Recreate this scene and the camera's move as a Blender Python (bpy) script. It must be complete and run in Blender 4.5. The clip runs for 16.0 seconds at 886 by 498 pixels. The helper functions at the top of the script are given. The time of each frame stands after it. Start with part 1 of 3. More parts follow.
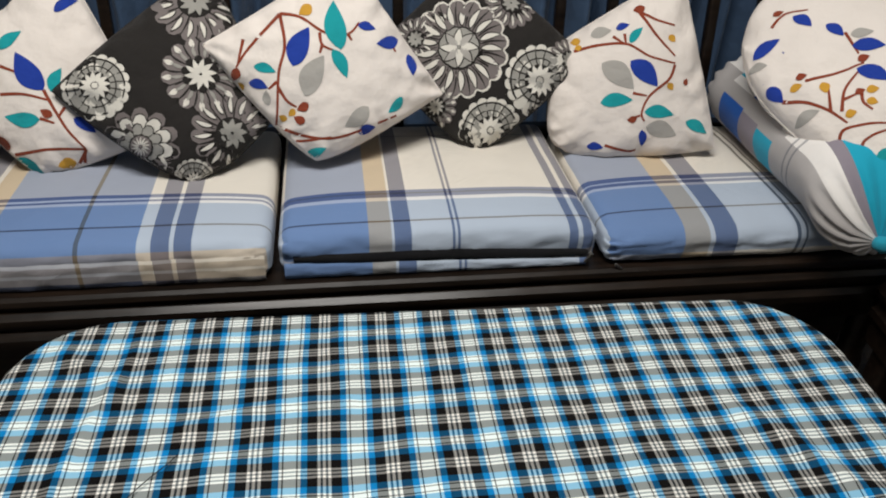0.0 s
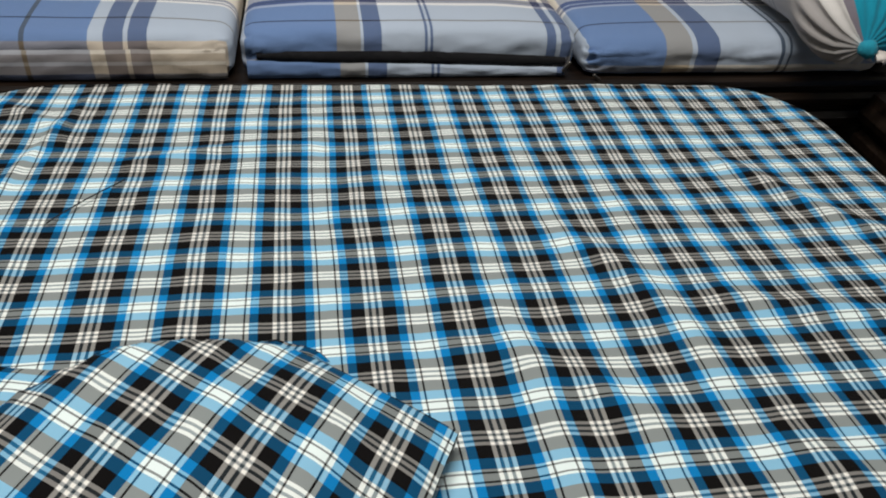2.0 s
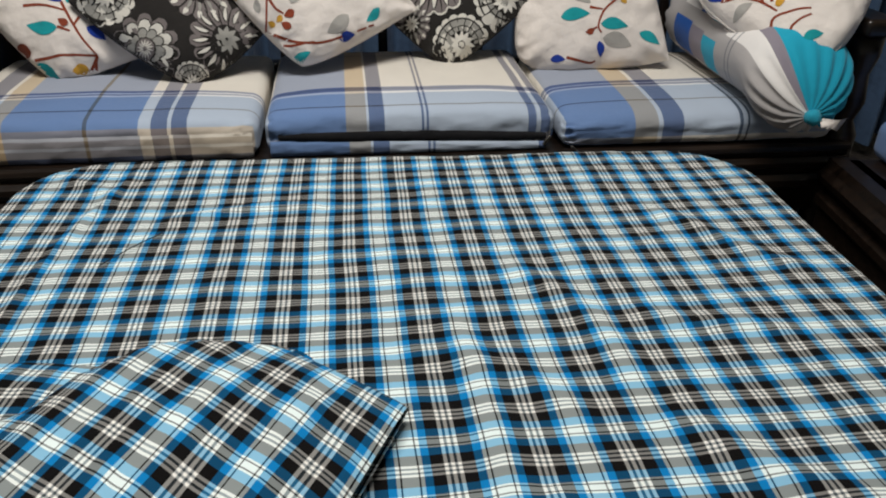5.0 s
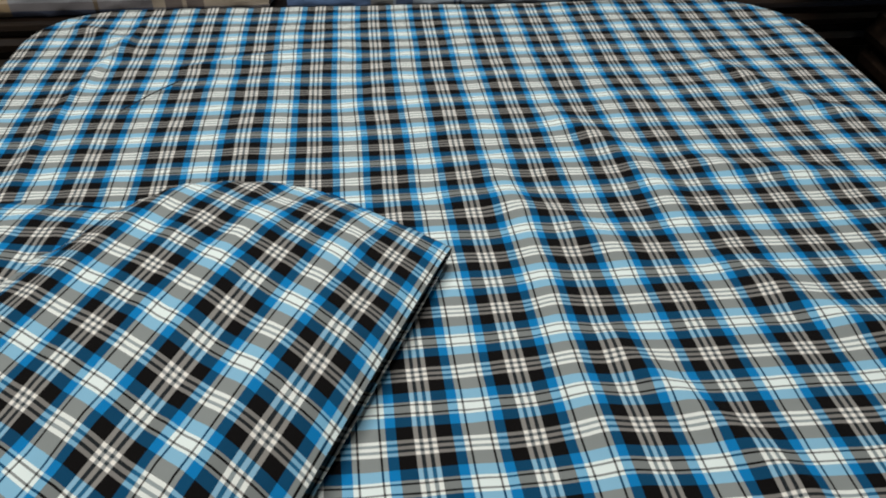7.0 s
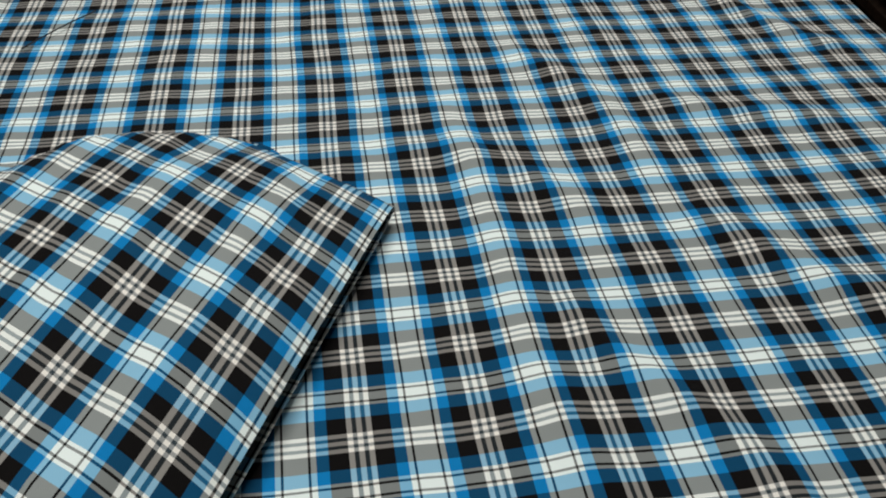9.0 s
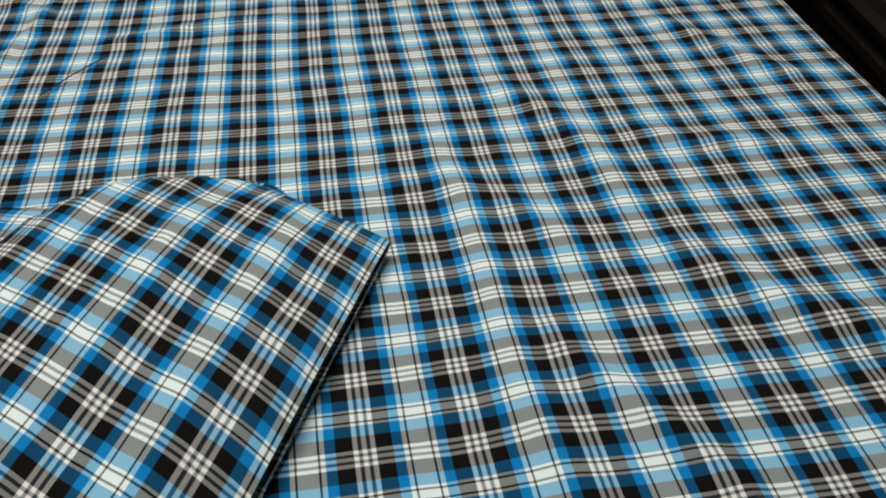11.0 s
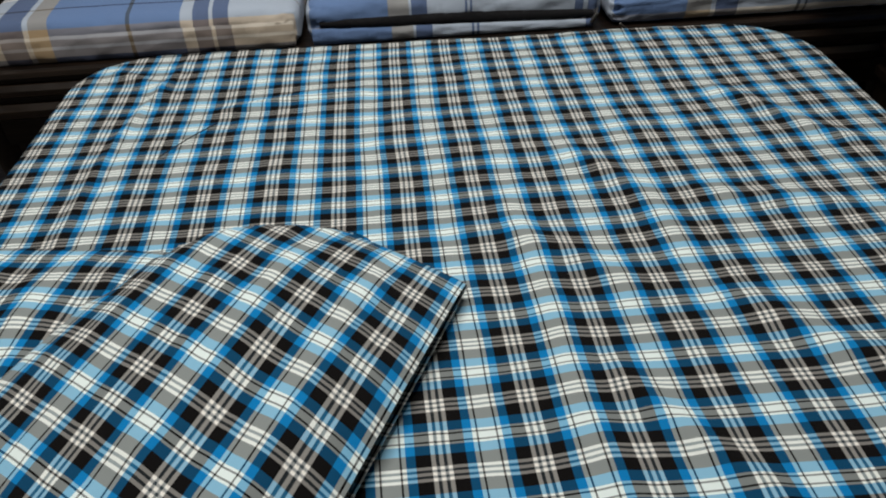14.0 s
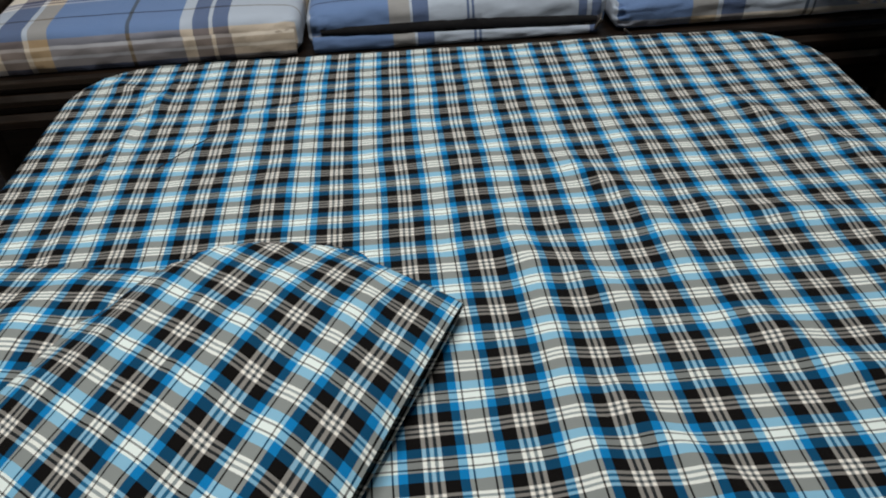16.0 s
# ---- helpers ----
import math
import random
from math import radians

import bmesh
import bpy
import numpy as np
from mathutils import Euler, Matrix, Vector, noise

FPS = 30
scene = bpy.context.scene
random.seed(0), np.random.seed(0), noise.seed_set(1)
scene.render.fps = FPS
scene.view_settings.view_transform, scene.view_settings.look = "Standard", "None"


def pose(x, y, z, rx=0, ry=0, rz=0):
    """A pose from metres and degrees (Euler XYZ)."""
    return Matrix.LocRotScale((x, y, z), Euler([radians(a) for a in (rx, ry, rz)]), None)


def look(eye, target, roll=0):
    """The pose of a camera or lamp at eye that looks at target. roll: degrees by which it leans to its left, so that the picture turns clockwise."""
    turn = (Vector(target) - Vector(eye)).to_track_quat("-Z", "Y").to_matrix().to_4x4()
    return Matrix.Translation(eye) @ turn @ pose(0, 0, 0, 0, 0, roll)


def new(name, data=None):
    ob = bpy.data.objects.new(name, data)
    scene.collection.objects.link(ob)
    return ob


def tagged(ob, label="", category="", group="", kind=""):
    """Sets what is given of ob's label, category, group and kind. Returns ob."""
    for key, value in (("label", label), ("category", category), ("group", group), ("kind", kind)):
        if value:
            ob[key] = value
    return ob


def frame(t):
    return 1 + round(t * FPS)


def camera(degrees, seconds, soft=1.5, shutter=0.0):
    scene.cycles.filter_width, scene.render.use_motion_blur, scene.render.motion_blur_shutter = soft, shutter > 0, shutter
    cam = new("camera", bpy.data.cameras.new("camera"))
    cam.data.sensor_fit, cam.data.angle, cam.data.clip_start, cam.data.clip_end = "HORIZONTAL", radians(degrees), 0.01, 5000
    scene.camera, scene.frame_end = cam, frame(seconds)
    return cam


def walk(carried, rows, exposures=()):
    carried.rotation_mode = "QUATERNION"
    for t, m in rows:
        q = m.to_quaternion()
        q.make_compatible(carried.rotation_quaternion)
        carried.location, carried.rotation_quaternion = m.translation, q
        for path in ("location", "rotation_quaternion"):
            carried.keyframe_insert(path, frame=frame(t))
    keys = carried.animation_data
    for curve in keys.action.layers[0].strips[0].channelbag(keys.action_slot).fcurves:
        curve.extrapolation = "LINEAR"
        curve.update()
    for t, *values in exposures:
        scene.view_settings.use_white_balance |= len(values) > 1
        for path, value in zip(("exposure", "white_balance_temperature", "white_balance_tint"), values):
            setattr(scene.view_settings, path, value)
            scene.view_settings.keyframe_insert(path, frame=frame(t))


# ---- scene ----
cam = camera(61.05, 16.0, soft=2.0)
# seconds, eye x y z, turn about x y z
PATH = [
    (0.0, -0.1178, -0.2551, 1.1511, 56.31, -2.22, -6.11),
    (0.5, -0.1187, -0.2401, 1.1360, 52.46, -2.77, -6.36),
    (1.0, -0.1190, -0.2250, 1.0440, 51.10, -2.60, -6.60),
    (1.5, -0.1239, -0.2372, 0.9187, 51.67, -3.64, -7.23),
    (2.0, -0.1058, -0.3697, 0.9009, 53.50, -3.36, -7.24),
    (2.5, -0.0910, -0.4934, 0.9469, 54.45, -1.87, -4.74),
    (3.0, -0.0742, -0.5468, 0.9716, 56.61, -1.66, -4.86),
    (3.5, -0.0752, -0.5632, 0.9782, 59.05, -1.45, -4.44),
    (3.7, -0.0719, -0.5640, 0.9780, 60.03, -1.30, -4.50),
    (5.8, -0.0366, -0.5438, 0.9348, 59.90, -0.34, -6.24),
    (6.0, -0.0346, -0.5491, 0.9335, 58.62, -0.01, -6.36),
    (6.5, -0.0584, -0.5524, 0.9091, 55.15, -0.27, -6.01),
    (7.0, -0.0802, -0.5430, 0.8951, 51.18, -0.75, -4.63),
    (7.5, -0.0751, -0.5158, 0.8828, 48.93, -1.11, -4.12),
    (8.0, -0.0592, -0.4835, 0.8731, 46.42, -1.08, -4.29),
    (8.5, -0.0461, -0.4615, 0.8661, 45.82, -1.35, -6.09),
    (8.7, -0.0473, -0.4653, 0.8654, 45.87, -1.47, -6.48),
    (10.8, -0.0516, -0.4928, 0.9073, 45.67, -1.13, -7.87),
    (11.0, -0.0508, -0.4992, 0.9211, 46.32, -0.77, -7.88),
    (11.5, -0.0592, -0.5245, 0.9348, 48.47, 0.28, -7.47),
    (12.0, -0.0646, -0.5518, 0.9469, 50.19, 1.14, -6.84),
    (12.5, -0.0785, -0.5705, 0.9555, 51.20, 1.68, -5.18),
    (13.0, -0.0798, -0.5645, 0.9499, 51.38, 1.64, -4.26),
    (13.5, -0.0769, -0.5668, 0.9550, 51.74, 1.69, -3.67),
    (14.0, -0.0651, -0.5654, 0.9477, 51.75, 1.89, -3.51),
    (14.5, -0.0591, -0.5617, 0.9488, 51.57, 2.20, -3.53),
    (15.0, -0.0559, -0.5637, 0.9507, 51.66, 2.33, -3.30),
    (15.5, -0.0501, -0.5527, 0.9536, 51.70, 2.43, -3.23),
    (16.0, -0.0517, -0.5436, 0.9502, 51.84, 2.44, -3.08),
]
walk(cam, [(t, pose(*row)) for t, *row in PATH], [(0.0, -0.04), (2.0, -0.14), (6.0, -0.14), (7.5, -0.36), (16.0, -0.34)])

# ---- light ----
world = bpy.data.worlds.new("world")
scene.world = world
world.use_nodes = True
world.node_tree.nodes["Background"].inputs[0].default_value = (0.9, 0.95, 1.0, 1)
world.node_tree.nodes["Background"].inputs[1].default_value = 0.05


def area_lamp(name, eye, target, size, size_y, watts, colour):
    data = bpy.data.lights.new(name, "AREA")
    data.shape, data.size, data.size_y, data.energy, data.color = "RECTANGLE", size, size_y, watts, colour
    ob = new(name, data)
    ob.matrix_world = look(eye, target)
    return ob


# the room's ceiling tube lamp, over the table
area_lamp("tube_light", (-0.20, 0.20, 2.45), (-0.20, 0.20, 0.0), 1.2, 0.25, 53, (1.0, 0.97, 0.925))


# ---- materials ----
class Nodes:
    """Short hand for building a node material."""

    def __init__(self, name):
        self.mat = bpy.data.materials.new(name)
        self.mat.use_nodes = True
        self.tree = self.mat.node_tree
        self.bsdf = self.tree.nodes["Principled BSDF"]

    def add(self, kind):
        return self.tree.nodes.new(kind)

    def put(self, value, socket):
        if isinstance(value, (int, float, tuple)):
            socket.default_value = value
        else:
            self.tree.links.new(value, socket)

    def math(self, op, a, b=0.0):
        node = self.add("ShaderNodeMath")
        node.operation = op
        self.put(a, node.inputs[0])
        self.put(b, node.inputs[1])
        return node.outputs[0]

    def mix(self, fac, a, b, blend="MIX"):
        node = self.add("ShaderNodeMix")
        node.data_type, node.blend_type = "RGBA", blend
        self.put(fac, node.inputs[0])
        self.put(a, node.inputs[6])
        self.put(b, node.inputs[7])
        return node.outputs[2]

    def noise(self, scale, detail=3.0, where=None):
        node = self.add("ShaderNodeTexNoise")
        node.inputs["Scale"].default_value, node.inputs["Detail"].default_value = scale, detail
        if where is None:
            where = self.add("ShaderNodeTexCoord").outputs["Object"]
        self.tree.links.new(where, node.inputs["Vector"])
        return node.outputs[0]

    def ramp(self, fac, stops, constant=False):
        node = self.add("ShaderNodeValToRGB")
        ramp = node.color_ramp
        ramp.interpolation = "CONSTANT" if constant else "LINEAR"
        while len(ramp.elements) < len(stops):
            ramp.elements.new(0.5)
        for element, (at, colour) in zip(ramp.elements, sorted(stops, key=lambda s: s[0])):
            element.position, element.color = at, (*colour, 1)
        self.put(fac, node.inputs[0])
        return node.outputs[0]

    def bump(self, height, strength, distance):
        node = self.add("ShaderNodeBump")
        node.inputs["Strength"].default_value, node.inputs["Distance"].default_value = strength, distance
        self.put(height, node.inputs["Height"])
        self.put(node.outputs[0], self.bsdf.inputs["Normal"])

    def finish(self, colour, rough=0.8, sheen=0.0, metal=0.0, specular=0.3):
        self.put(colour, self.bsdf.inputs["Base Color"])
        self.put(rough, self.bsdf.inputs["Roughness"])
        self.bsdf.inputs["Sheen Weight"].default_value = sheen
        self.bsdf.inputs["Metallic"].default_value = metal
        self.bsdf.inputs["Specular IOR Level"].default_value = specular
        return self.mat


def woven(name, warp, weft, period_u, period_v, rough=0.75, weave=900.0, sheen=0.1, soil=0.06, specular=0.3, weft_share=0.5):
    """Yarn-dyed cloth: stripes of warp and weft, the weft showing for its share of the face. UV in metres."""
    n = Nodes(name)
    uv = n.add("ShaderNodeUVMap").outputs[0]
    sep = n.add("ShaderNodeSeparateXYZ")
    n.put(uv, sep.inputs[0])
    u = n.math("FRACT", n.math("DIVIDE", sep.outputs[0], period_u))
    v = n.math("FRACT", n.math("DIVIDE", sep.outputs[1], period_v))
    # stripes hold the square roots of the colours, so that the mean of two threads reads as woven cloth does
    both = n.mix(weft_share, n.ramp(u, warp, True), n.ramp(v, weft, True))
    colour = n.mix(1.0, both, both, "MULTIPLY")
    blotch = n.noise(9.0, 4.0)
    colour = n.mix(n.math("MULTIPLY", blotch, soil * 2), colour, (0.25, 0.24, 0.22, 1))
    twill = n.add("ShaderNodeTexWave")
    twill.wave_type, twill.bands_direction = "BANDS", "DIAGONAL"
    twill.inputs["Scale"].default_value = weave / 3
    twill.inputs["Distortion"].default_value = 1.0
    n.put(uv, twill.inputs["Vector"])
    fuzz = n.noise(weave, 2.0)
    n.bump(n.math("ADD", twill.outputs[1], n.math("ADD", fuzz, n.math("ADD", n.math("MULTIPLY", n.noise(60.0, 3.0), 4.0), n.math("MULTIPLY", n.noise(16.0, 4.0), 10.0)))), 0.4, 0.0009)
    return n.finish(colour, rough, sheen, 0.0, specular)


def root(*rgb):
    return tuple(math.sqrt(c) for c in rgb)


def bands(edges):
    """Stops of a stripe: (start, colour) in order."""
    return [(at, root(*colour)) for at, colour in edges]


GAP = (0.035, 0.05, 0.06)
BLACK, BLUE, WHITE, CREAM = (0.003, 0.0025, 0.0025), (0.003, 0.195, 0.49), (0.79, 0.885, 0.87), (0.81, 0.79, 0.735)


def check(blue_from, white_from, line):
    """One repeat of the shirting check, centred on its three cream lines."""
    half = [(0.0, CREAM), (0.021, GAP), (0.055, CREAM), (0.099, BLACK), (blue_from, BLUE), (white_from, WHITE), (line - 0.011, BLACK), (line + 0.011, WHITE)]
    ends = [at for at, _ in half[1:]] + [0.5]
    back = [(1.0 - end, colour) for end, (_, colour) in reversed(list(zip(ends, half)))]
    return bands(half + back)


check_cloth = woven("check_cloth", check(0.252, 0.345, 0.398), check(0.268, 0.400, 0.443), 0.082, 0.0692, 0.75, 1400.0, 0.0, 0.0, 0.10, 0.47)

SKY, DENIM, NAVY, TAN, PALE, ECRU, GREY = (0.20, 0.31, 0.49), (0.08, 0.165, 0.42), (0.03, 0.045, 0.13), (0.47, 0.34, 0.20), (0.79, 0.79, 0.79), (0.85, 0.74, 0.57), (0.004, 0.005, 0.008)
SEAT_WEFT = [(0.0, SKY), (0.135, GREY), (0.142, SKY), (0.245, PALE), (0.262, NAVY), (0.285, GREY), (0.292, NAVY), (0.305, ECRU), (0.70, GREY), (0.706, ECRU)]
seat_mid = woven("seat_cloth_mid", bands([(0.0, DENIM), (0.26, TAN), (0.325, PALE), (0.335, NAVY), (0.385, PALE), (0.505, NAVY), (0.513, PALE), (0.521, NAVY), (0.529, PALE), (0.86, NAVY), (0.89, PALE), (0.905, NAVY), (0.94, PALE)]), bands(SEAT_WEFT), 0.6, 0.6, 0.85)
LEFT_WARP = bands([(0.0, PALE), (0.08, NAVY), (0.15, PALE), (0.165, TAN), (0.22, DENIM), (0.444, GREY), (0.455, DENIM), (0.60, PALE), (0.635, NAVY), (0.68, PALE), (0.695, NAVY), (0.74, PALE)])
seat_left = woven("seat_cloth_left", LEFT_WARP, bands([(0.0, TAN), (0.06, SKY), (0.17, GREY), (0.177, SKY), (0.29, PALE), (0.305, NAVY), (0.32, PALE), (0.33, NAVY), (0.35, ECRU), (0.94, TAN)]), 0.64, 0.6, 0.85)
seat_right = woven("seat_cloth_right", bands([(0.0, DENIM), (0.25, TAN), (0.33, PALE), (0.345, NAVY), (0.42, PALE), (0.62, GREY), (0.63, PALE), (0.645, GREY), (0.655, PALE)]), bands([(0.0, SKY), (0.19, GREY), (0.197, SKY), (0.33, PALE), (0.345, NAVY), (0.365, PALE), (0.375, NAVY), (0.40, ECRU)]), 0.6, 0.6, 0.85)
left_border = woven("tan_border_cloth", LEFT_WARP, bands([(0.0, (0.07, 0.06, 0.065)), (0.22, TAN), (0.50, ECRU), (0.62, TAN), (0.86, ECRU)]), 0.64, 0.05, 0.85, weft_share=0.6)
seat_side = woven("seat_cloth_side", bands([(0.0, DENIM), (0.08, SKY), (0.10, NAVY), (0.13, PALE), (0.15, SKY)]), bands([(0.0, SKY), (0.5, DENIM)]), 0.6, 0.6, 0.85)


def plain_cloth(name, rgb, rough=0.9, grain=700.0, soil=0.08):
    n = Nodes(name)
    dark = tuple(c * 0.75 for c in rgb)
    colour = n.mix(n.math("MULTIPLY", n.noise(14.0, 4.0), soil * 6), (*rgb, 1), (*dark, 1))
    n.bump(n.math("ADD", n.noise(grain, 2.0), n.math("ADD", n.math("MULTIPLY", n.noise(35.0, 3.0), 5.0), n.math("MULTIPLY", n.noise(14.0, 4.0), 14.0))), 0.5, 0.0012)
    return n.finish(colour, rough, 0.1)


def dark_wood():
    n = Nodes("dark_polished_wood")
    where = n.add("ShaderNodeTexCoord").outputs["Object"]
    stretch = n.add("ShaderNodeMapping")
    stretch.inputs["Scale"].default_value = (2.0, 30.0, 30.0)
    n.put(where, stretch.inputs[0])
    grain = n.noise(3.0, 6.0, stretch.outputs[0])
    colour = n.ramp(grain, [(0.3, (0.0035, 0.0024, 0.0018)), (0.7, (0.019, 0.0115, 0.0075))])
    rough = n.math("ADD", n.math("MULTIPLY", n.noise(25.0, 4.0), 0.20), 0.22)
    n.bump(grain, 0.25, 0.0008)
    return n.finish(colour, rough, 0.0, 0.0, 0.5)


wood = dark_wood()
pillow_white = plain_cloth("white_canvas", (0.84, 0.77, 0.71))
pillow_dark = plain_cloth("charcoal_canvas", (0.018, 0.0155, 0.014))
print_blue = plain_cloth("blue_print", (0.012, 0.045, 0.33))
print_teal = plain_cloth("teal_print", (0.008, 0.33, 0.36))
print_rust = plain_cloth("rust_print", (0.26, 0.05, 0.022))
print_gold = plain_cloth("gold_print", (0.62, 0.33, 0.04))
print_stone = plain_cloth("stone_print", (0.42, 0.40, 0.37))
print_ash = plain_cloth("ash_print", (0.19, 0.165, 0.16))
print_mist = plain_cloth("mist_print", (0.34, 0.33, 0.30))
print_ecru = plain_cloth("ecru_print", (0.72, 0.69, 0.62))
print_soot = plain_cloth("soot_print", (0.018, 0.0155, 0.014))
wall_paint = plain_cloth("wall_paint", (0.62, 0.60, 0.54), 0.85, 200.0)
floor_tile = plain_cloth("floor_stone", (0.035, 0.027, 0.023), 0.35, 90.0)
zip_tape = plain_cloth("zip_tape", (0.006, 0.006, 0.008), 0.7)
metal = Nodes("dull_metal").finish((0.45, 0.42, 0.38, 1), 0.35, 0.0, 1.0)
curtain_cloth = plain_cloth("blue_satin", (0.075, 0.125, 0.215), 0.28, 300.0, 0.04)


# ---- mesh helpers ----
def part(name, bm, material, parent=None, label="", smooth=True):
    """Links a bmesh as one mesh object under a thing or a part."""
    data = bpy.data.meshes.new(name)
    bm.normal_update()
    bm.to_mesh(data)
    bm.free()
    data.materials.append(material)
    for face in data.polygons:
        face.use_smooth = smooth
    ob = new(name, data)
    if parent is not None:
        ob.parent = parent
    if label:
        tagged(ob, label)
    return ob


def thing(name, place, label, category, group="", kind=""):
    ob = new(name)
    ob.empty_display_size = 0.05
    ob.matrix_world = place
    return tagged(ob, label, category, group, kind)


def box(sx, sy, sz, at=(0, 0, 0), bevel=0.004, segments=2, turn=None):
    bm = bmesh.new()
    bmesh.ops.create_cube(bm, size=1.0)
    bmesh.ops.scale(bm, vec=(sx, sy, sz), verts=bm.verts)
    if bevel:
        bmesh.ops.bevel(bm, geom=bm.edges[:], offset=bevel, segments=segments, affect="EDGES", profile=0.7)
    if turn is not None:
        bmesh.ops.transform(bm, matrix=turn, verts=bm.verts)
    bmesh.ops.translate(bm, vec=at, verts=bm.verts)
    return bm


def sheet(nu, nv, place, uv=None, closed_u=False):
    """A grid of nu x nv cells; place(a, b) gives the point for a, b in 0..1; uv(a, b) its cloth coordinates."""
    bm = bmesh.new()
    layer = bm.loops.layers.uv.new("UVMap") if uv else None
    grid = [[bm.verts.new(place(i / nu, j / nv)) for j in range(nv + 1)] for i in range(nu if closed_u else nu + 1)]
    for i in range(nu):
        k = (i + 1) % nu if closed_u else i + 1
        for j in range(nv):
            face = bm.faces.new((grid[i][j], grid[k][j], grid[k][j + 1], grid[i][j + 1]))
            if uv:
                for loop, (a, b) in zip(face.loops, ((i, j), (i + 1, j), (i + 1, j + 1), (i, j + 1))):
                    loop[layer].uv = uv(a / nu, b / nv)
    return bm


def swept(profile, x0, x1, axis="x"):
    """A moulding: the closed profile of (depth, height) pairs swept from x0 to x1."""
    bm = bmesh.new()
    ends = []
    for x in (x0, x1):
        ends.append([bm.verts.new((x, d, h) if axis == "x" else (d, x, h)) for d, h in profile])
    n = len(profile)
    for i in range(n):
        k = (i + 1) % n
        bm.faces.new((ends[0][i], ends[0][k], ends[1][k], ends[1][i]))
    bm.faces.new(ends[0][::-1])
    bm.faces.new(ends[1])
    bmesh.ops.recalc_face_normals(bm, faces=bm.faces)
    return bm


def lathe(profile, segments=20, at=(0, 0, 0)):
    """A turned piece about z from (radius, height) pairs."""
    bm = sheet(segments, len(profile) - 1, lambda a, b: (profile[round(b * (len(profile) - 1))][0] * math.cos(a * math.tau), profile[round(b * (len(profile) - 1))][0] * math.sin(a * math.tau), profile[round(b * (len(profile) - 1))][1]), closed_u=True)
    bmesh.ops.translate(bm, vec=at, verts=bm.verts)
    return bm


def fbm(x, y, z=0.0, octaves=3):
    return noise.fractal((x, y, z), 1.0, 2.0, octaves)


# ---- the room ----
def plane_wall(name, sx, sy, sz, at, material, label):
    ob = part(name, box(sx, sy, sz, (0, 0, 0), 0.0), material, None, "", False)
    ob.location = at
    return tagged(ob, label, "room", "", "structure")


plane_wall("floor", 5.0, 5.0, 0.1, (0, -0.3, -0.05), floor_tile, "dark polished stone floor of the living room")
plane_wall("wall_north", 5.0, 0.12, 2.7, (0, 1.90, 1.35), wall_paint, "plain painted wall behind the blue curtain")
plane_wall("wall_south", 5.0, 0.12, 2.7, (0, -2.80, 1.35), wall_paint, "plain painted wall of the room")
plane_wall("wall_east", 0.12, 4.58, 2.7, (2.44, -0.45, 1.35), wall_paint, "plain painted side wall of the room")
plane_wall("wall_west", 0.12, 4.58, 2.7, (-2.44, -0.45, 1.35), wall_paint, "plain painted side wall of the room")
plane_wall("ceiling", 5.0, 5.0, 0.1, (0, -0.3, 2.75), wall_paint, "plain white ceiling of the room")

# ---- the table and its cloth ----
TOP = 0.45
EDGE = (-0.582, 0.566, -0.46, 0.622)  # left, right, near and far edge of the covered top
ROUND = 0.13


def outside(x, y):
    """Distance outside the rounded top, and the way out."""
    cx, cy = (EDGE[0] + EDGE[1]) / 2, (EDGE[2] + EDGE[3]) / 2
    hx, hy = (EDGE[1] - EDGE[0]) / 2 - ROUND, (EDGE[3] - EDGE[2]) / 2 - ROUND
    qx, qy = abs(x - cx) - hx, abs(y - cy) - hy
    sx, sy = math.copysign(1, x - cx), math.copysign(1, y - cy)
    if qx > 0 and qy > 0:
        d = math.hypot(qx, qy)
        return d - ROUND, (sx * qx / d, sy * qy / d)
    if qx > qy:
        return qx - ROUND, (sx, 0.0)
    return qy - ROUND, (0.0, sy)


# wrinkles of the cloth: x, y of both ends, half width, height
WRINKLES = [
    (-0.43, 0.62, -0.47, 0.10, 0.008, 0.0035),
    (-0.02, 0.10, 0.16, -0.02, 0.022, 0.0050),
    (0.02, 0.16, 0.10, -0.30, 0.020, 0.0055),
    (0.13, 0.28, 0.22, 0.02, 0.020, 0.0050),
    (0.25, 0.16, 0.42, 0.08, 0.018, 0.0045),
    (0.22, -0.02, 0.40, -0.18, 0.022, 0.0055),
    (-0.36, 0.42, -0.12, 0.44, 0.012, 0.0045),
    (0.34, 0.40, 0.52, 0.22, 0.016, 0.0045),
    (-0.52, 0.58, -0.42, 0.44, 0.014, 0.0045),
    (0.10, -0.10, 0.20, -0.32, 0.016, 0.0060),
]


def ridge(x, y, x0, y0, x1, y1, wide, high):
    dx, dy = x1 - x0, y1 - y0
    length = math.hypot(dx, dy)
    s = ((x - x0) * dx + (y - y0) * dy) / length**2
    off = ((x - x0) * dy - (y - y0) * dx) / length + 0.012 * math.sin(s * 5.0 + x0 * 40)
    ends = max(0.0, 1 - (2 * max(0.0, abs(s - 0.5) - 0.25) / 0.5) ** 2) if abs(s - 0.5) < 0.5 else 0.0
    return high * ends * math.exp(-((off / wide) ** 2))


def cloth_height(x, y):
    z = 0.0025 * fbm(x * 5, y * 5, 3.0) + 0.0012 * fbm(x * 16, y * 16, 7.0) + 0.0006 * fbm(x * 42, y * 34, 2.0)
    return z + sum(ridge(x, y, *w) for w in WRINKLES)


